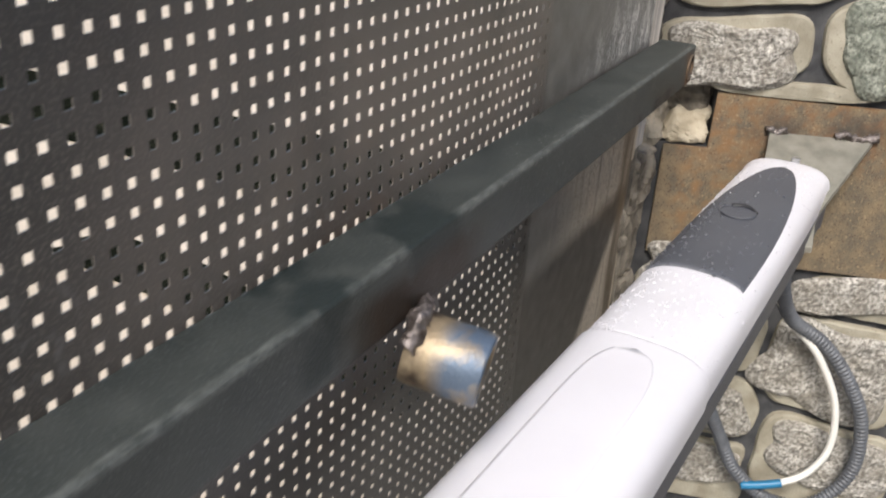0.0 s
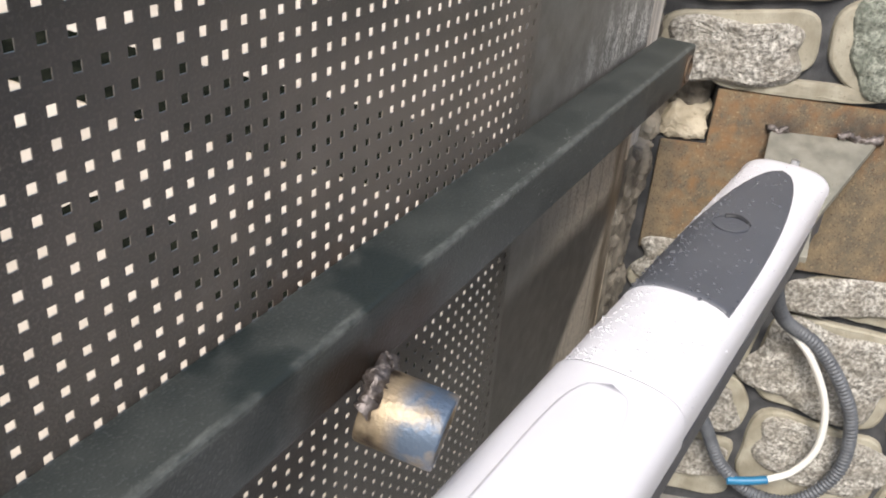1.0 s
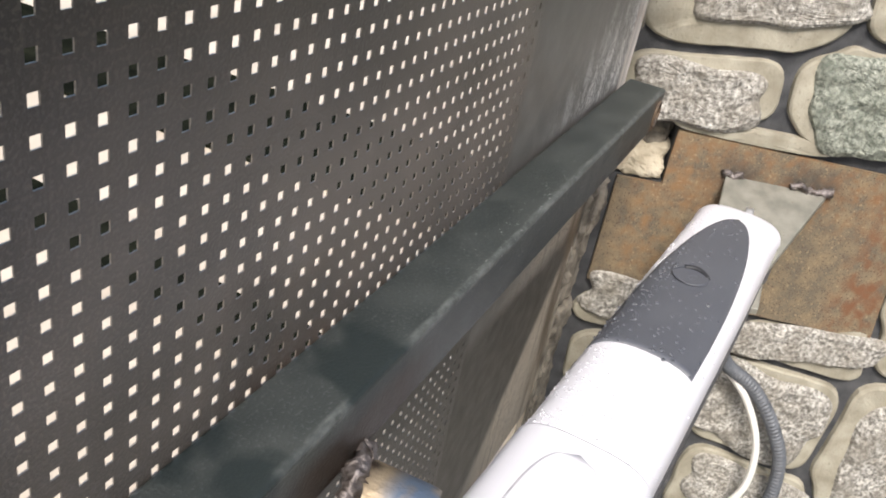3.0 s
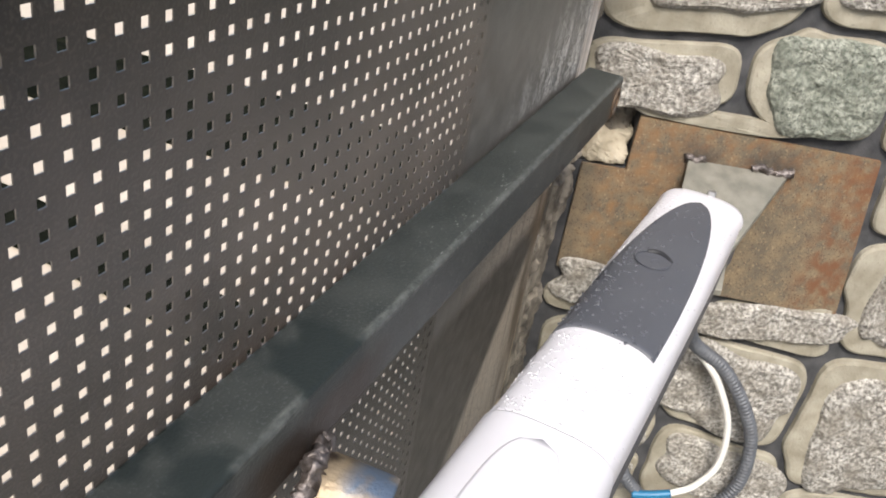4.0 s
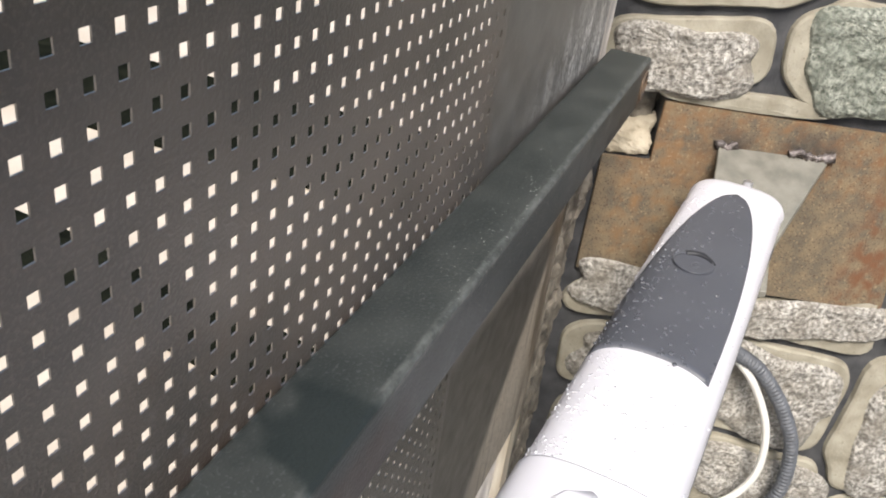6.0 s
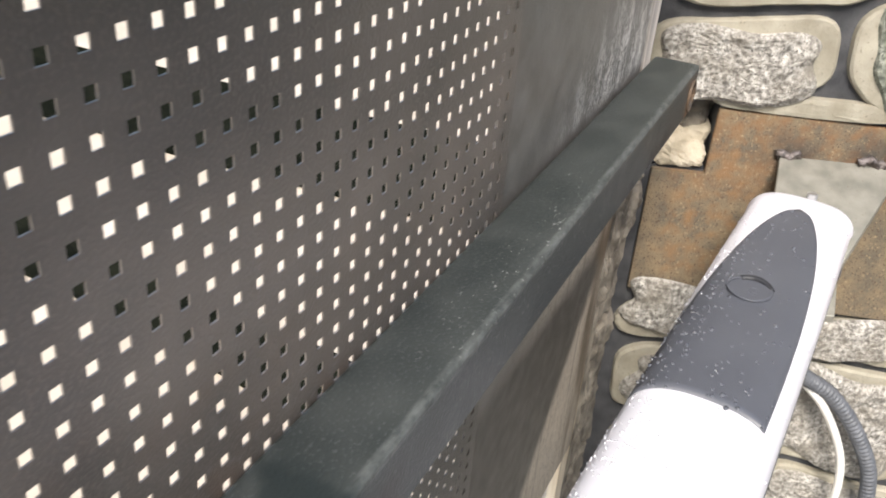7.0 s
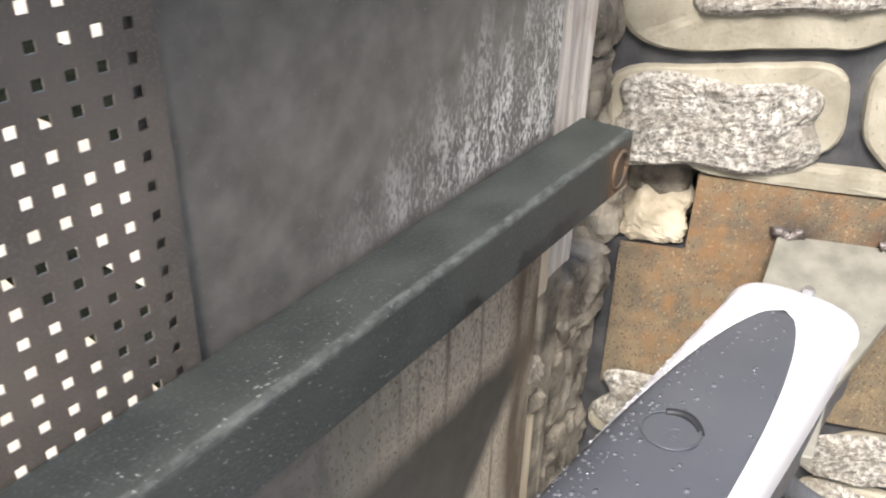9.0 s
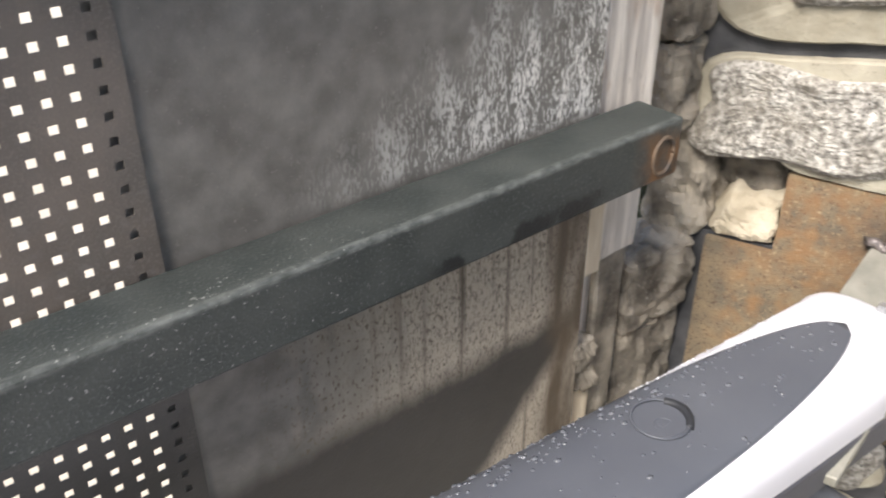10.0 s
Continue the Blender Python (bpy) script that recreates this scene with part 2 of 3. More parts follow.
wear_or_shading_by_place(M_GRANITE, (), (0.20, 0.178, 0.142), 22, 0.40, 0.40)
wear_or_shading_by_place(M_GREEN, (), (0.15, 0.165, 0.13), 22, 0.40, 0.40)
wear_or_shading_by_place(M_PLATE, (("Y", -0.46, -0.40, 0.04), ("Z", 0.42, 0.76, 0.02)), (0.165, 0.075, 0.034), 45, 0.40, 0.25)
for y0, y1 in ((-0.180, -0.140), (-0.310, -0.250)):
    wear_or_shading_by_place(M_PLATE, (("Y", y0 + 0.008, y1 - 0.008, 0.042), ("Z", 0.690, 0.702, 0.036)), (0.034, 0.030, 0.028), 34, 0.20, 0.45)
wear_or_shading_by_place(M_RAIL, (("X", -0.385, -0.270, 0.05), ("Y", -0.06, -0.0505, 0.001), ("Z", 0.780, 0.826, 0.014)), (0.022, 0.014, 0.009), 40, 0.20, 0.25)
wear_or_shading_by_place(M_SHEET, (("X", -0.36, -0.20, 0.06), ("Z", 0.70, 0.79, 0.03)), (0.030, 0.020, 0.014), 30, 0.25, 0.3)
wear_or_shading_by_place(M_WOOD, (("Z", 0.80, 0.92, 0.03), ("X", 0.41, 0.50, 0.02)), (0.34, 0.19, 0.09), 40, 0.50, 0.22, (1, 1, 0.4))

# ---- mesh helpers ----
def mesh_of(bm, name, material, smooth=False):
    me = bpy.data.meshes.new(name)
    bm.normal_update()
    bm.to_mesh(me)
    bm.free()
    me.materials.append(material)
    if smooth:
        for p in me.polygons:
            p.use_smooth = True
    return me


def part(name, bm, material, parent=None, label="", smooth=False):
    ob = new(name, mesh_of(bm, name, material, smooth))
    if parent:
        ob.parent = parent
    if label:
        ob["label"] = label
    return ob


def empty(name, at=(0, 0, 0)):
    ob = new(name)
    ob.location = at
    ob.empty_display_size = 0.05
    return ob


def box(x0, x1, y0, y1, z0, z1, bevel=0.0, seg=2):
    bm = bmesh.new()
    bmesh.ops.create_cube(bm, size=1)
    for v in bm.verts:
        v.co = Vector(((x0 + x1) / 2 + v.co.x * (x1 - x0), (y0 + y1) / 2 + v.co.y * (y1 - y0), (z0 + z1) / 2 + v.co.z * (z1 - z0)))
    if bevel:
        bmesh.ops.bevel(bm, geom=bm.edges[:], offset=bevel, segments=seg, affect="EDGES", profile=0.5)
    return bm


def rough_up(bm, amount, scale, seed=0.0, cuts=0):
    if cuts:
        bmesh.ops.subdivide_edges(bm, edges=bm.edges[:], cuts=cuts, use_grid_fill=True)
    bm.normal_update()
    for v in bm.verts:
        v.co += v.normal * amount * noise.fractal(v.co * scale + Vector((seed, seed * 1.7, 0)), 0.8, 2.0, 4)
    return bm


def tube(points, radius, segs=12, ribs=0.0, pitch=0.006, step=0.003, caps=True):
    """A round tube along a smooth line through points; ribs gives corrugation."""
    pts = [Vector(p) for p in points]
    line = []
    ext = [pts[0] * 2 - pts[1]] + pts + [pts[-1] * 2 - pts[-2]]
    for i in range(1, len(ext) - 2):
        a, b, c, d = ext[i - 1 : i + 3]
        count = max(int((c - b).length / step), 2)
        for k in range(count):
            t = k / count
            line.append(0.5 * (2 * b + (c - a) * t + (2 * a - 5 * b + 4 * c - d) * t * t + (3 * b - a - 3 * c + d) * t ** 3))
    line.append(pts[-1])
    bm = bmesh.new()
    rings, run, side = [], 0.0, None
    for i, p in enumerate(line):
        ahead = (line[min(i + 1, len(line) - 1)] - line[max(i - 1, 0)]).normalized()
        if side is None:
            side = ahead.orthogonal().normalized()
        side = (side - ahead * side.dot(ahead)).normalized()
        up = ahead.cross(side)
        if i:
            run += (p - line[i - 1]).length
        r = radius + ribs * math.cos(2 * math.pi * run / pitch)
        rings.append([bm.verts.new(p + (side * math.cos(2 * math.pi * k / segs) + up * math.sin(2 * math.pi * k / segs)) * r) for k in range(segs)])
    for a, b in zip(rings, rings[1:]):
        for k in range(segs):
            bm.faces.new((a[k], a[(k + 1) % segs], b[(k + 1) % segs], b[k]))
    if caps:
        bm.faces.new(rings[0][::-1])
        bm.faces.new(rings[-1])
    return bm


# ---- setting: ground ----
def flat(x0, x1, y0, y1, z):
    bm = bmesh.new()
    bm.faces.new([bm.verts.new(p) for p in ((x0, y0, z), (x1, y0, z), (x1, y1, z), (x0, y1, z))])
    return bm


tagged(part("ground", flat(-400, 400, -400, 400, -0.12), M_GROUND), "bare brown soil ground reaching the horizon", "ground", kind="structure")
tagged(part("pavement", box(-8, 14, 0.12, 12, -0.12, -0.10), M_PAVE), "pale concrete paving beyond the gate", "pavement", kind="structure")
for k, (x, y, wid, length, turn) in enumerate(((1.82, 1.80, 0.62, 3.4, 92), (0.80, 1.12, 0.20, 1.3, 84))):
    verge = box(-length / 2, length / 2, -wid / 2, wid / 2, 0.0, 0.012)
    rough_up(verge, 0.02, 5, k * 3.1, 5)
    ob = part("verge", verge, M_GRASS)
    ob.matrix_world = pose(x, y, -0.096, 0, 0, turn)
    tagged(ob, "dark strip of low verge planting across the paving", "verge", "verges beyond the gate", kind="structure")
tagged(part("floor_near", box(-4, 0.9, -4, 0.115, -0.12, -0.10), M_YARD), "grey concrete yard on the inner side of the gate", "pavement", kind="structure")

# unseen wall, added to block low sky light on the gate's front
tagged(part("wall_sky_block", box(-4, 0.62, -1.85, -1.70, -0.12, 2.5), M_PLASTER), "plain grey plastered wall, added out of view to block low sky light", "wall", kind="structure")

# ---- the gate ----
PITCH, HOLE, THICK = 0.015, 0.0053, 0.0009
RAIL_TOP, RAIL_LOW, RAIL_FRONT, RAIL_END = 0.8500, 0.7960, -0.052, 0.460
gate = tagged(empty("gate"), "dark grey-green steel swing gate with a perforated sheet and square rails", "gate")


def perforated(columns, z_rows, x_right, y):
    """A sheet with square holes, front at y, with its thickness behind."""
    verts, faces, seen = [], [], {}

    def at(x, yy, z):
        key = (round(x, 5), round(yy, 5), round(z, 5))
        if key not in seen:
            seen[key] = len(verts)
            verts.append(key)
        return seen[key]

    h, c = HOLE / 2, PITCH / 2
    for i in range(columns):
        for z in z_rows:
            x = -i * PITCH
            x1 = x_right if i == 0 else x + c
            out = ((x - c, z - c), (x1, z - c), (x1, z + c), (x - c, z + c))
            inn = ((x - h, z - h), (x + h, z - h), (x + h, z + h), (x - h, z + h))
            for k in range(4):
                m = (k + 1) % 4
                faces.append((at(out[k][0], y, out[k][1]), at(out[m][0], y, out[m][1]), at(inn[m][0], y, inn[m][1]), at(inn[k][0], y, inn[k][1])))
                faces.append((at(inn[k][0], y, inn[k][1]), at(inn[m][0], y, inn[m][1]), at(inn[m][0], y + THICK, inn[m][1]), at(inn[k][0], y + THICK, inn[k][1])))
                faces.append((at(inn[k][0], y + THICK, inn[k][1]), at(inn[m][0], y + THICK, inn[m][1]), at(out[m][0], y + THICK, out[m][1]), at(out[k][0], y + THICK, out[k][1])))
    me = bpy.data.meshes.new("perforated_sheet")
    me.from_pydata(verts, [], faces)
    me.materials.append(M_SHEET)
    return me


rows_z = [0.85 + PITCH * j for j in range(-28, 22)]
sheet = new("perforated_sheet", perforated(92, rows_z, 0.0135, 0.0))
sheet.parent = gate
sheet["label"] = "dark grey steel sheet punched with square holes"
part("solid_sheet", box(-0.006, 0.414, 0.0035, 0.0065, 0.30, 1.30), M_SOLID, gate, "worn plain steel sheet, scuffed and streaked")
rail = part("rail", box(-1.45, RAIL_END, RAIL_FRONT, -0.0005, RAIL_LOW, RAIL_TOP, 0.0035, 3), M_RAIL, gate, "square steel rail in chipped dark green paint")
part("upper_rail", box(-1.45, RAIL_END, RAIL_FRONT, -0.0005, 1.116, 1.169, 0.0035, 3), M_RAIL, gate, "square steel rail in chipped dark green paint")
bm = box(RAIL_END - 0.0005, RAIL_END + 0.0025, RAIL_FRONT + 0.004, -0.004, RAIL_LOW + 0.004, RAIL_TOP - 0.004)
part("end_cap", bm, M_PLATE, rail, "rusty welded end of the rail")
ring = [(RAIL_END - 0.024 + 0.013 * math.cos(a), RAIL_FRONT - 0.0005, 0.820 + 0.017 * math.sin(a)) for a in [radians(d) for d in range(0, 361, 20)]]
part("ground_weld", rough_up(tube(ring, 0.0022, 8), 0.001, 90, 2), M_HEAT, rail, "round rusty weld ring", True)

part("nub", rough_up(box(0.010, 0.026, -0.006, 0.003, 0.772, 0.7935, 0.003), 0.004, 90, 5.0, 4), M_BURN, gate, "dark crust at the sheet's edge")

# ---- stone pillar ----
WALL_X = 0.602
SIDE_Y = 0.075
WALL_AT = pose(0.0579, -0.2007, 0, 0, 0, 19.88)
pillar = tagged(empty("wall_stone"), "rubble stone pillar with cream margins and dark raised joints", "wall", kind="structure")
pillar.matrix_world = WALL_AT
for name, b in (("backing", box(WALL_X, 1.0, -1.7, -0.0702, -0.12, 1.5)), ("backing", box(WALL_X, 1.0, -0.07, SIDE_Y, -0.12, 0.652)),
                ("backing", box(WALL_X, 1.0, -0.07, SIDE_Y, 0.762, 1.5)), ("backing", box(0.665, 1.0, -0.07, SIDE_Y, 0.6522, 0.7618))):
    part(name, b, M_JOINT, pillar, "dark grey joint mortar")


def stone_outline(w, h, power, count, seed, wobble):
    pts = []
    for k in range(count):
        a = 2 * math.pi * k / count
        c, s = math.cos(a), math.sin(a)
        r = (abs(c) ** power + abs(s) ** power) ** (-1 / power)
        r *= 1 + wobble * noise.noise(Vector((c * 1.3 + seed, s * 1.3, seed * 0.37)))
        pts.append((c * r * w / 2, s * r * h / 2))
    return pts


def stone(y, z, w, h, turn, seed, line, green=False, bare=False, shift=(0, 0), face=(0.72, 0.66)):
    """One rubble stone: a cream bedding margin with a rough-split face that stands proud of it."""
    count = len(line)
    ca, sa = math.cos(radians(turn)), math.sin(radians(turn))

    def place(u, v, x):
        return Vector((x, y + u * ca - v * sa, z + u * sa + v * ca))

    thing = empty("stone")
    thing.parent = pillar
    bm = bmesh.new()
    prev = None
    for f, x in ((1.0, WALL_X + 0.002), (0.985, WALL_X - 0.009), (0.95, WALL_X - 0.012), (0.5, WALL_X - 0.013)):
        ring = [bm.verts.new(place(u * f, v * f, x - 0.0012 * noise.noise(Vector((u * 40, v * 40, seed))))) for u, v in line]
        if prev:
            for k in range(count):
                bm.faces.new((prev[k], prev[(k + 1) % count], ring[(k + 1) % count], ring[k]))
        prev = ring
    bm.faces.new(prev)
    part("margin", bm, M_CREAM, thing, "cream mortar margin")
    if not bare:
        bm = bmesh.new()
        line = stone_outline(w * min(face[0] * 1.12, 0.96), h * min(face[1] * 1.12, 0.94), 4.5, count, seed + 5, 0.30)
        prev, levels = None, 22
        for i in range(levels + 1):
            f = 1 - i / (levels + 0.6)
            ring = []
            for u, v in line:
                p = Vector((u * f + shift[0], v * f + shift[1], 0))
                bulge = 0.0 if i == 0 else 0.005 + 0.008 * min(1, i / 3.5) + 0.0045 * noise.fractal(Vector((p.x * 48 + seed, p.y * 48, seed)), 0.8, 2.3, 5)
                ring.append(bm.verts.new(place(p.x, p.y, WALL_X - 0.0105 - bulge)))
            if prev:
                for k in range(count):
                    bm.faces.new((prev[k], prev[(k + 1) % count], ring[(k + 1) % count], ring[k]))
            prev = ring
        bm.faces.new(prev)
        part("rock_face", bm, M_GREEN if green else M_GRANITE, thing, "rough split granite")
    return thing


STONES = (
    (-0.092, 0.814, 0.220, 0.106, -6, 1.0, False, False, (0.028, -0.006), (0.84, 0.84)),
    (-0.321, 0.836, 0.197, 0.165, -8, 2.0, True, False, (-0.012, 0.000), (0.78, 0.86)),
    (-0.118, 0.949, 0.302, 0.127, -8, 3.0, False, False, (-0.028, 0.017), (0.74, 0.62)),
    (-0.403, 0.992, 0.238, 0.138, 1, 4.0, False, False, (0.000, 0.010), (0.8, 0.6)),
    (-0.557, 0.841, 0.249, 0.156, -3, 5.0, False, False, (0.000, 0.000), (0.75, 0.7)),
    (-0.391, 0.410, 0.262, 0.087, -3, 7.0, False, False, (0.007, 0.004), (0.86, 0.74)),
    (-0.372, 0.256, 0.265, 0.186, 15, 8.0, False, False, (0.012, -0.004), (0.84, 0.84)),
    (-0.635, 0.209, 0.245, 0.292, -7, 9.0, False, False, (-0.014, -0.012), (0.84, 0.84)),
    (-0.390, 0.050, 0.270, 0.155, 12, 10.0, False, False, (0.000, 0.010), (0.86, 0.82)),
    (-0.582, 0.498, 0.144, 0.219, 3, 11.0, False, False, (-0.012, 0.000), (0.74, 0.8)),
    (-0.579, 0.684, 0.168, 0.130, -8, 12.0, False, False, (-0.006, 0.000), (0.74, 0.7)),
    (-0.121, 0.424, 0.231, 0.112, 4, 13.0, False, False, (0.010, -0.004), (0.86, 0.74)),
    (-0.129, 0.294, 0.209, 0.127, -3, 14.0, False, False, (0.019, 0.000), (0.76, 0.72)),
    (-0.144, 0.152, 0.215, 0.130, 6, 15.0, False, False, (0.000, 0.000), (0.76, 0.72)),
    (-0.154, 0.019, 0.209, 0.108, 3, 16.0, False, False, (0.000, 0.000), (0.76, 0.72)),
    (-0.697, -0.059, 0.329, 0.193, 7, 17.0, False, False, (0.000, 0.000), (0.76, 0.72)),
    (-0.906, 0.155, 0.243, 0.270, -4, 18.0, False, False, (0.000, 0.000), (0.76, 0.72)),
    (-0.857, 0.459, 0.350, 0.226, 4, 19.0, False, False, (0.000, 0.000), (0.76, 0.72)),
    (-0.832, 0.729, 0.322, 0.237, -7, 20.0, False, False, (0.000, 0.000), (0.76, 0.72)),
    (-0.708, 0.989, 0.332, 0.179, 0, 21.0, True, False, (0.000, 0.000), (0.76, 0.72)),
    (-0.069, 1.102, 0.212, 0.136, -4, 22.0, False, False, (0.000, 0.000), (0.76, 0.72)),
    (-0.320, 1.144, 0.258, 0.134, -4, 23.0, False, False, (0.000, 0.000), (0.76, 0.72)),
)
# the low cream strip over the plate and the plate itself also bound the joints
STRIP = (-0.185, 0.757, 0.250, 0.026, 0)
PLATE = (-0.225, 0.595, 0.490, 0.300, 0)


def nearness(y, z, cell):
    """How far (y, z) lies outside a cell's rounded outline, negative inside."""
    cy, cz, w, h, turn = cell[:5]
    ca, sa = math.cos(radians(turn)), math.sin(radians(turn))
    u, v = (y - cy) * ca + (z - cz) * sa, -(y - cy) * sa + (z - cz) * ca
    a, b = abs(u) - w * 0.36, abs(v) - h * 0.36
    return math.hypot(max(a, 0), max(b, 0)) + min(max(a, b), 0) - 0.14 * min(w, h)


CELLS = [c[:5] for c in STONES] + [STRIP, PLATE]


def margin_outline(k, count=72, joint=0.0085):
    """The outline of cell k, in its own turned axes, up to the joints it shares with its neighbours."""
    cell = CELLS[k]
    cy, cz, w, h, turn = cell
    near = [c for i, c in enumerate(CELLS) if i != k and math.hypot(c[0] - cy, c[1] - cz) < 0.48]
    reach = []
    for i in range(count):
        a = 2 * math.pi * i / count
        dy, dz = math.cos(a + radians(turn)), math.sin(a + radians(turn))
        r, step = 0.004, 0.0025
        while r < 0.30:
            own = nearness(cy + dy * r, cz + dz * r, cell)
            if own > 0.034 or any(nearness(cy + dy * r, cz + dz * r, c) < own + 2 * joint for c in near) or cy + dy * r > SIDE_Y - 0.004:
                break
            r += step
        reach.append(r)
    soft = [(reach[i - 2] + 2 * reach[i - 1] + 3 * reach[i] + 2 * reach[(i + 1) % count] + reach[(i + 2) % count]) / 9 for i in range(count)]
    return [(math.cos(2 * math.pi * i / count) * r, math.sin(2 * math.pi * i / count) * r) for i, r in enumerate(soft)]


for k, (y, z, w, h, turn, seed, green, bare, shift, face) in enumerate(STONES):
    stone(y, z, w, h, turn, seed, margin_outline(k), green, bare, shift, face)
stone(*STRIP, 30.0, stone_outline(STRIP[2], STRIP[3], 3.0, 56, 30.0, 0.12), bare=True)

# chiselled pocket for the rail end
pocket = tagged(empty("mortar_pocket"), "chiselled pocket of broken cream mortar beside the plate", "mortar")
pocket.matrix_world = WALL_AT
part("pocket_back", rough_up(box(0.628, 0.672, -0.0685, 0.020, 0.652, 0.758, 0.010), 0.010, 40, 4.0, 9), M_OLD, pocket, "dark crumbling mortar")
part("pocket_side", rough_up(box(0.592, 0.668, 0.012, 0.078, 0.640, 0.775, 0.010), 0.010, 40, 6.0, 10), M_OLD, pocket, "crumbled grey mortar")
rub = rough_up(box(0.596, 0.650, -0.066, 0.004, 0.654, 0.712, 0.006), 0.010, 30, 7.0, 10)
for v in rub.verts:
    lean = (v.co.z - 0.654) / 0.058
    v.co.x += 0.030 * lean * lean
    v.co.z -= 0.028 * lean * max(0.0, (v.co.y + 0.010) / 0.014) + 0.010 * lean * (0.65 - v.co.x) / 0.05
part("broken_chunk", rub, M_CHUNK, pocket, "pale freshly broken mortar")
def mortar_edge(x0, y0, z0, z1, seed):
    """The pillar's ragged side: a stack of rough lumps."""
    edge = tagged(empty("mortar_edge"), "ragged grey mortar edge of the pillar beside the post", "mortar")
    rnd = random.Random(seed)
    z = z0
    while z < z1 - 0.02:
        top = min(z + rnd.uniform(0.085, 0.15), z1)
        lump = box(x0 + rnd.uniform(-0.006, 0.010), 0.612, y0 + rnd.uniform(-0.004, 0.010), 0.085, z, top - 0.001, 0.010)
        part("lump", rough_up(lump, 0.0065, 44, seed + z * 7, 9), M_OLD, edge)
        z = top
    return edge


mortar_edge(0.502, 0.014, -0.10, 0.660, 9)
mortar_edge(0.540, 0.032, 0.77, 1.45, 3)

# ---- wooden post behind the hinge side ----
post = tagged(empty("wooden_post"), "weathered grey timber post between gate and pillar", "post")
post.location = (-0.052, 0.004, -0.010)
part("body", rough_up(box(0.478, 0.556, 0.022, 0.075, -0.09, 1.40, 0.004), 0.003, 14, 2.0, 12), M_WOOD, post)
part("upper_board", rough_up(box(0.466, 0.548, 0.006, 0.0215, 0.690, 1.40, 0.003), 0.002, 20, 3.0, 8), M_WOOD, post, "greyed pale board, broken off at its end")
part("splinter", rough_up(box(0.469, 0.492, 0.003, 0.016, 0.682, 0.780, 0.003), 0.002, 40, 6.0, 5), M_PALE, post, "freshly broken pale wood")
part("lower_board", rough_up(box(0.462, 0.500, 0.006, 0.0215, -0.09, 0.535, 0.003), 0.002, 20, 5.0, 8), M_PALE, post, "pale bare board")

part("knot", rough_up(box(0.466, 0.500, 0.000, 0.0215, 0.540, 0.600, 0.006), 0.010, 40, 8.0, 6), M_OLD, post, "dark rotten knot of wood")
part("lath", rough_up(box(0.500, 0.540, 0.010, 0.0215, -0.01, 0.690, 0.003), 0.004, 30, 4.0, 10), M_OLD, post, "dirty decayed lath")

# ---- steel mounting plate ----
bm = bmesh.new()
corners = ((-0.490, 0.446), (0.004, 0.454), (0.004, 0.650), (-0.068, 0.650), (-0.068, 0.744), (-0.456, 0.737))
face = bm.faces.new([bm.verts.new((0.600, y, z)) for y, z in corners])
out = bmesh.ops.extrude_face_region(bm, geom=[face])
bmesh.ops.translate(bm, verts=[v for v in out["geom"] if isinstance(v, bmesh.types.BMVert)], vec=(-0.010, 0, 0))
bmesh.ops.recalc_face_normals(bm, faces=bm.faces[:])
bmesh.ops.bevel(bm, geom=bm.edges[:], offset=0.0012, segments=2, affect="EDGES")
tagged(part("mounting_plate", bm, M_PLATE), "rusty brown steel plate set into the stone wall", "steel plate").matrix_world = WALL_AT

bracket = tagged(empty("bracket"), "grey steel bracket welded to the rusty plate", "bracket")
bracket.matrix_world = WALL_AT
bm = bmesh.new()
outline = ((0.589, -0.160), (0.589, -0.322), (0.405, -0.205), (0.340, -0.190), (0.340, -0.120), (0.420, -0.122))
face = bm.faces.new([bm.verts.new((x, y, 0.679 - 0.36 * (0.589 - x))) for x, y in outline])
out = bmesh.ops.extrude_face_region(bm, geom=[face])
bmesh.ops.translate(bm, verts=[v for v in out["geom"] if isinstance(v, bmesh.types.BMVert)], vec=(0, 0, 0.010))
bmesh.ops.recalc_face_normals(bm, faces=bm.faces[:])
bmesh.ops.bevel(bm, geom=bm.edges[:], offset=0.001, segments=1, affect="EDGES")
part("arm_plate", bm, M_BRACKET, bracket)
for y0, y1, sd in ((-0.154, -0.186, 1), (-0.262, -0.328, 2)):
    part("weld", rough_up(tube([(0.588, y0 + (y1 - y0) * k / 4, 0.690 + 0.004 * math.sin(k * 2.1)) for k in range(5)], 0.0065, 10, 0.0012, 0.007), 0.004, 120, sd), M_WELD, bracket, "lumpy silver weld bead", True)

# ---- gate operator ----
ARM_TIP, ARM_TURN, ARM_TOP = Vector((0.622, -0.200, 0)), -3.6, 0.672
ARM_AT = pose(ARM_TIP.x, ARM_TIP.y, ARM_TOP, 0, 0, ARM_TURN)
operator = tagged(empty("gate_operator"), "wet white plastic gate operator arm with a pointed grey cover", "gate operator")
HALF, SHOULDER, POWER = 0.066, 0.042, 3.0


def shell_height(v, half=HALF, depth=SHOULDER):
    k = min(abs(v) / half, 1.0)
    return -depth + depth * (1 - k ** POWER) ** (1 / POWER)


def half_at(u, half=HALF):
    """Half the width of the body at u behind the tip (u <= 0), rounded off in plan."""
    near = 0.055
    if u > -near:
        k = (u + near) / near
        return half * max((1 - k ** 3.2), 0.0) ** (1 / 3.2) * 0.97 + 0.002
    return half * (0.97 + 0.03 * min(1.0, (-u - near) / 0.2))


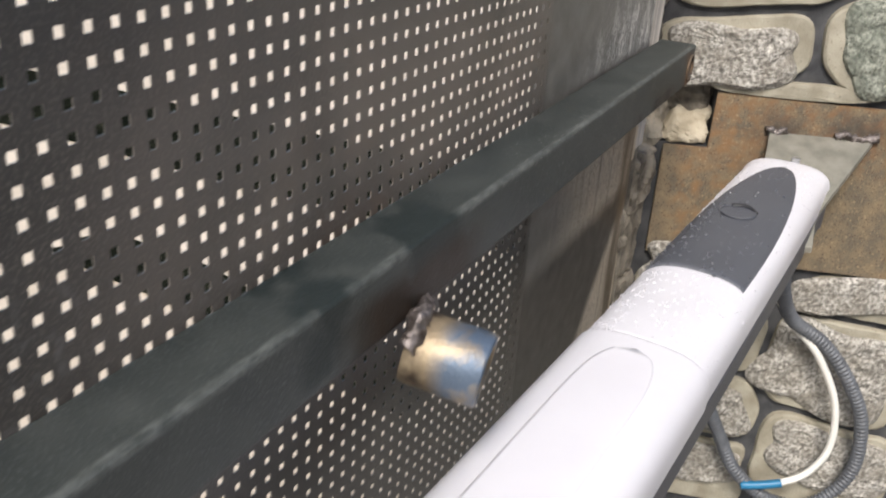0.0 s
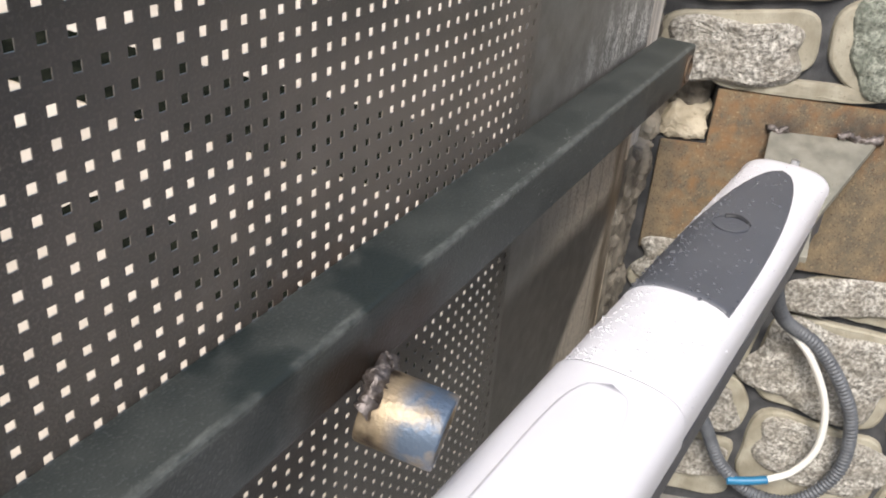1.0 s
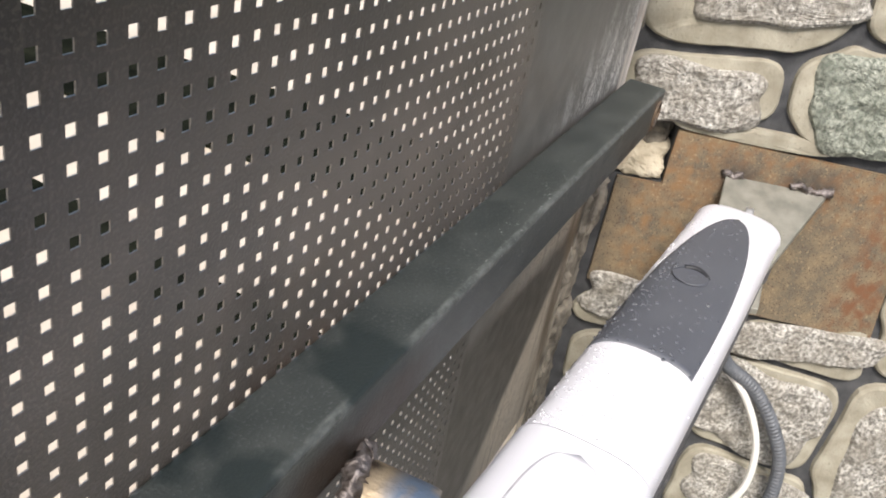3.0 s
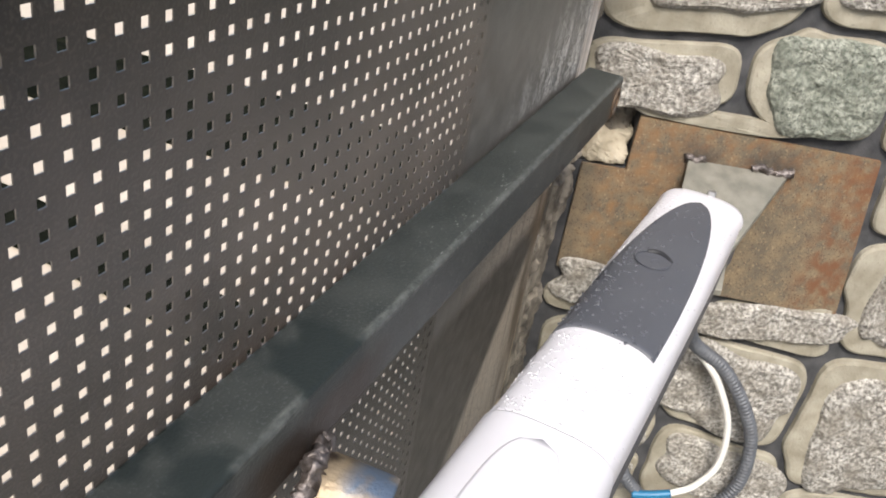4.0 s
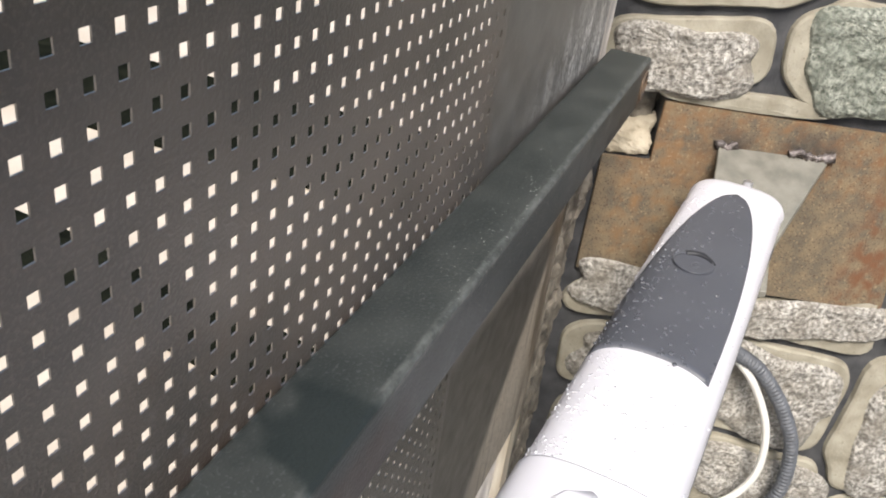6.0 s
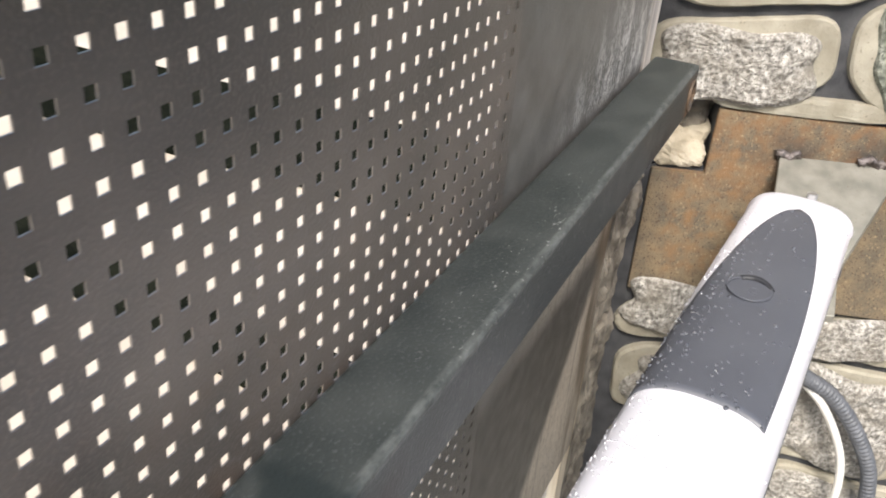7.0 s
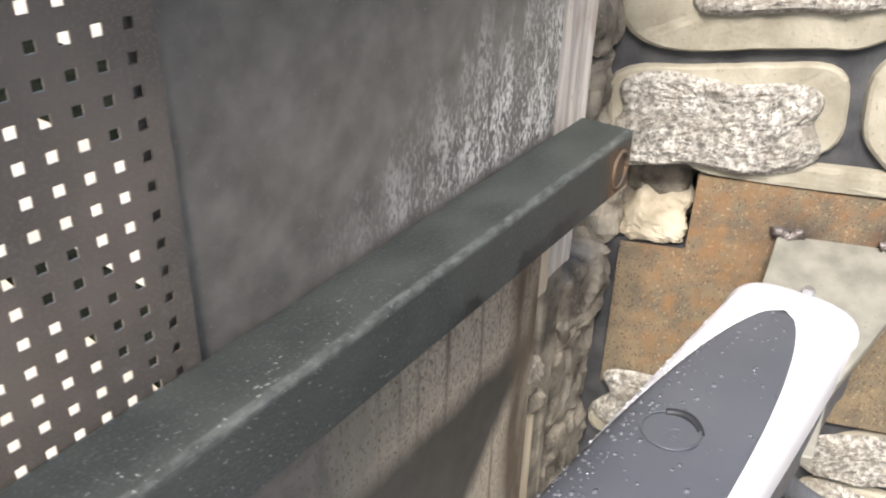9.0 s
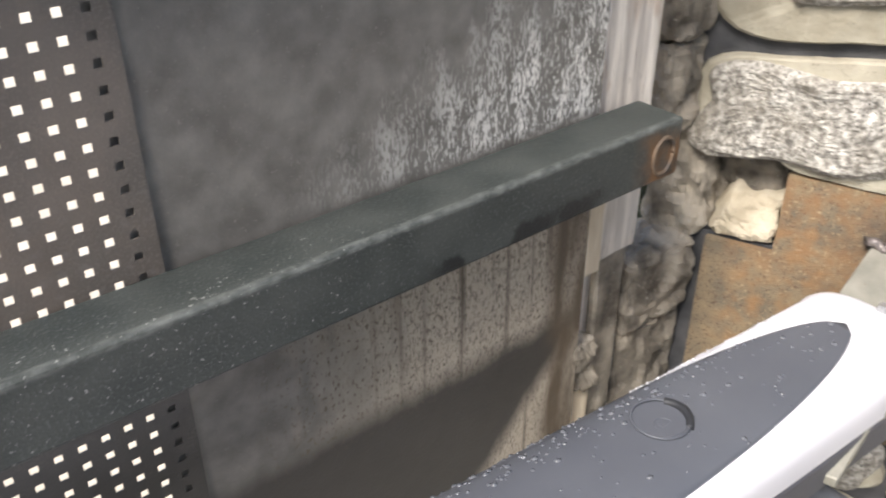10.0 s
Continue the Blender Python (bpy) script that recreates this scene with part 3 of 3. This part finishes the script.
def shell(stations, half, depth, skirt, lift=0.0):
    """A lofted housing: rounded top, straight skirt down to -skirt."""
    bm = bmesh.new()
    prev = None
    angles = [math.pi * k / 28 for k in range(29)]
    for u in stations:
        h = half_at(u, half)
        sink = 0.020 * max(0.0, 1 + u / 0.05) ** 2 if u > -0.05 else 0.0
        ring = [bm.verts.new((u, h, -skirt + lift))]
        for a in angles:
            c, s = math.cos(a), math.sin(a)
            v = h * math.copysign(abs(c) ** (2 / POWER), c)
            ring.append(bm.verts.new((u, v, -depth + (depth - sink) * abs(s) ** (2 / POWER) + lift)))
        ring.append(bm.verts.new((u, -h, -skirt + lift)))
        if prev:
            for a, b, c, d in zip(prev, prev[1:], ring[1:], ring):
                bm.faces.new((a, b, c, d))
        else:
            bm.faces.new(ring)
        prev = ring
    bm.faces.new(prev[::-1])
    bmesh.ops.recalc_face_normals(bm, faces=bm.faces[:])
    return bm


def put(ob):
    ob.matrix_world = ARM_AT
    return ob


TIP_STEPS = [-0.055 + 0.055 * (1 - (1 - k / 12) ** 2) for k in range(13)]
front = put(part("front_cover", shell([-0.690, -0.685, -0.6, -0.5, -0.4, -0.3, -0.2, -0.1] + TIP_STEPS, HALF, SHOULDER, 0.052), M_WHITE, operator, "", True))
put(part("rear_cover", shell([-1.12, -1.0, -0.9, -0.8, -0.70, -0.694, -0.692], HALF * 1.035, SHOULDER, 0.053, 0.0018), M_WHITE, operator, "", True))
put(part("seam", shell([-0.696, -0.686], HALF * 0.99, SHOULDER, 0.052, -0.0006), M_UNDER, operator, "thin dark seam between the covers"))


def top_patch(u0, u1, half_of, lift, nu=40, nv=24, half=HALF, edge=0.0012, aside=0.0):
    """A panel that lies on the rounded top, of half width half_of(k), with a thin edge."""
    bm = bmesh.new()
    grid = []
    for i in range(nu + 1):
        k = i / nu
        u = u0 + (u1 - u0) * k
        w = half_of(k)
        row = []
        for j in range(nv + 1):
            v = w * (2 * j / nv - 1) + aside * (1 - k)
            bow = -0.010 * (v / half) ** 2 * (1 - k) ** 6
            row.append(bm.verts.new((u + bow, v, shell_height(v, half_at(u, half)) + lift)))
        grid.append(row)
    for a, b in zip(grid, grid[1:]):
        for j in range(nv):
            bm.faces.new((a[j], b[j], b[j + 1], a[j + 1]))
    rim = [e for e in bm.edges if e.is_boundary]
    out = bmesh.ops.extrude_edge_only(bm, edges=rim)
    for v in out["geom"]:
        if isinstance(v, bmesh.types.BMVert):
            v.co.z -= lift + edge
    bmesh.ops.recalc_face_normals(bm, faces=bm.faces[:])
    return bm


def cap_half(k):
    k = min(max(k, 0.0), 1.0)
    return 0.0005 + 0.0575 * max(1 - k ** 2.3, 0.0) ** 0.54


cap = put(part("grey_cover", top_patch(-0.510, -0.078, cap_half, 0.0016, aside=0.007), M_GREY, operator, "dark grey pointed release cover beaded with rain", True))
put(part("ridge", top_patch(-1.12, -0.715, lambda k: 0.0005 + 0.033 * max(1 - k ** 14, 0.0) ** 0.5, 0.0030, half=HALF * 1.035), M_WHITE, operator, "raised panel on the rear cover", True))

# release lock on the grey cover
lock_u, lock_v = -0.310, 0.010
bm = bmesh.new()
bmesh.ops.create_cone(bm, cap_ends=True, segments=40, radius1=0.0225, radius2=0.0215, depth=0.003, matrix=pose(lock_u, lock_v, shell_height(lock_v) + 0.0018, -4))
put(part("lock_disc", bm, M_GREY, operator, "round lock cover"))
ring = [(lock_u + 0.0225 * math.cos(a), lock_v + 0.0225 * math.sin(a), shell_height(lock_v) + 0.0034) for a in [radians(d) for d in range(0, 361, 15)]]
M_TAB = mat("black_plastic", (0.016, 0.017, 0.020), (0.026, 0.027, 0.031), 30, 0.5)
put(part("lock_rim", tube(ring, 0.0009, 8), M_GREY, operator, "", True))
lock_z = shell_height(lock_v)
arc = [(lock_u + 0.0225 * math.cos(a), lock_v + 0.0225 * math.sin(a), lock_z + 0.0046 - 0.0028 * abs(d + 12) / 55) for d, a in [(d, radians(d)) for d in range(-62, 40, 6)]]
put(part("lock_tab", tube(arc, 0.0036, 10), M_TAB, operator, "raised crescent finger tab", True))
emblem = [(lock_u - 0.003 + 0.0075 * math.cos(a), lock_v - 0.006 + 0.0075 * math.sin(a), lock_z + 0.0034) for a in [radians(d) for d in range(0, 361, 20)]]
put(part("emblem_ring", tube(emblem, 0.0006, 6), M_GREY, operator, "moulded round emblem", True))
put(part("emblem_bar", box(lock_u - 0.0065, lock_u + 0.0005, lock_v - 0.0085, lock_v - 0.0035, lock_z + 0.003, lock_z + 0.0041, 0.0004), M_GREY, operator))
put(part("underside", shell([-1.10, -0.9, -0.7, -0.5, -0.3, -0.1] + [u - 0.006 for u in TIP_STEPS], HALF * 1.012, 0.012, 0.040, -0.048), M_UNDER, operator, "dark grey lower housing", True))
bm = bmesh.new()
bmesh.ops.create_cone(bm, cap_ends=True, segments=6, radius1=0.007, radius2=0.007, depth=0.012, matrix=pose(-0.024, -0.006, -0.003))
bmesh.ops.bevel(bm, geom=bm.edges[:], offset=0.0012, segments=2, affect="EDGES")
put(part("pivot_bolt", bm, M_BOLT, operator, "bright steel pivot bolt"))

# raindrops lying on the covers
M_CAP_DROP = mat("cover_drop", (0.095, 0.10, 0.115), (0.13, 0.135, 0.15), 30, 0.06, 0, 0.0)
rnd = random.Random(7)
on_white, on_cap = bmesh.new(), bmesh.new()
for k in range(1150):
    u = -rnd.random() ** 0.8 * 0.72
    v = rnd.uniform(-0.97, 0.99) * half_at(u) if rnd.random() < 0.5 else half_at(u) * rnd.uniform(0.5, 0.995)
    if u > -0.058:
        continue
    capped = -0.515 < u < -0.078 and abs(v - 0.007 * (-u - 0.078) / 0.432) < cap_half((u + 0.510) / 0.432)
    if capped and rnd.random() < 0.35:
        continue
    r = rnd.choice((0.0006, 0.0008, 0.0010, 0.0012, 0.0017)) * (1.5 if capped else 1.0)
    spot = Matrix.Translation((u, v, shell_height(v, half_at(u)) + (0.0016 if capped else 0.0)))
    bmesh.ops.create_icosphere(on_cap if capped else on_white, subdivisions=1, radius=r, matrix=spot @ Matrix.Diagonal((rnd.uniform(0.9, 1.5), 1, 0.5, 1)))
for bm, m, what in ((on_white, M_DROP, "clear raindrops beaded on the white covers"), (on_cap, M_CAP_DROP, "clear raindrops beaded on the grey cover")):
    drops = part("raindrops", bm, m, None, "", True)
    drops.matrix_world = ARM_AT
    tagged(drops, what, "raindrops", kind="stuff")

# ---- pipe stub welded to the rail's front ----
barrel = tagged(empty("weld_on_pipe"), "heat-tinted steel pipe stub welded to the gate rail", "steel pipe")
bm = bmesh.new()
out = []
for u, r in ((0, 0.0215), (0, 0.0262), (0.0015, 0.0270), (0.054, 0.0270), (0.056, 0.0262), (0.056, 0.0215)):
    out.append([bm.verts.new((u, r * math.cos(2 * math.pi * k / 48), r * math.sin(2 * math.pi * k / 48))) for k in range(48)])
for a, b in zip(out, out[1:] + out[:1]):
    for k in range(48):
        bm.faces.new((a[k], a[(k + 1) % 48], b[(k + 1) % 48], b[k]))
bmesh.ops.recalc_face_normals(bm, faces=bm.faces[:])
BARREL = pose(-0.338, RAIL_FRONT + 0.001, 0.772, 0, 10, -78)
part("sleeve", bm, M_STEEL, barrel, "pipe wall blued and straw-tinted by heat", True).matrix_world = BARREL
# dark plug, standing in for the shade inside the hollow pipe
bm = bmesh.new()
bmesh.ops.create_cone(bm, cap_ends=True, segments=32, radius1=0.0214, radius2=0.0214, depth=0.050, matrix=pose(0.026, 0, 0, 0, 90))
part("dark_hollow", bm, M_BURN, barrel).matrix_world = BARREL
for k, (d0, d1) in enumerate(((-150, -60), (-65, 35))):
    bead = [(0.002 + 0.002 * (i % 2), 0.0285 * math.cos(a), -0.0285 * math.sin(a)) for i, a in enumerate([radians(d0 + (d1 - d0) * i / 9) for i in range(10)])]
    part("weld", rough_up(tube(bead, 0.0058, 12, 0.0014, 0.007), 0.0055, 120, k + 1), M_WELD, barrel, "spattered dark weld", True).matrix_world = BARREL

# ---- cable ----
cable = tagged(empty("cable_loop"), "grey corrugated conduit loop with a white wire", "cable")
cable.matrix_world = WALL_AT
part("conduit", tube([(0.33, -0.150, 0.590), (0.45, -0.200, 0.470), (0.525, -0.250, 0.385), (0.545, -0.318, 0.334), (0.545, -0.376, 0.265), (0.545, -0.418, 0.180), (0.545, -0.425, 0.070), (0.545, -0.372, -0.010), (0.545, -0.294, -0.012), (0.545, -0.222, 0.044), (0.54, -0.180, 0.120), (0.50, -0.130, 0.230), (0.42, -0.10, 0.380), (0.36, -0.10, 0.520)], 0.0110, 14, 0.0019, 0.0080, 0.0018), M_CONDUIT, cable, "", True)
part("wire", tube([(0.47, -0.205, 0.445), (0.535, -0.255, 0.372), (0.54, -0.312, 0.312), (0.54, -0.361, 0.221), (0.54, -0.374, 0.126), (0.54, -0.348, 0.062), (0.538, -0.304, 0.032)], 0.0065, 10), M_WIRE, cable, "bare white wire", True)
part("sleeve", tube([(0.538, -0.308, 0.033), (0.536, -0.270, 0.024), (0.535, -0.236, 0.019)], 0.0080, 12), M_BLUE, cable, "blue crimp sleeve", True)
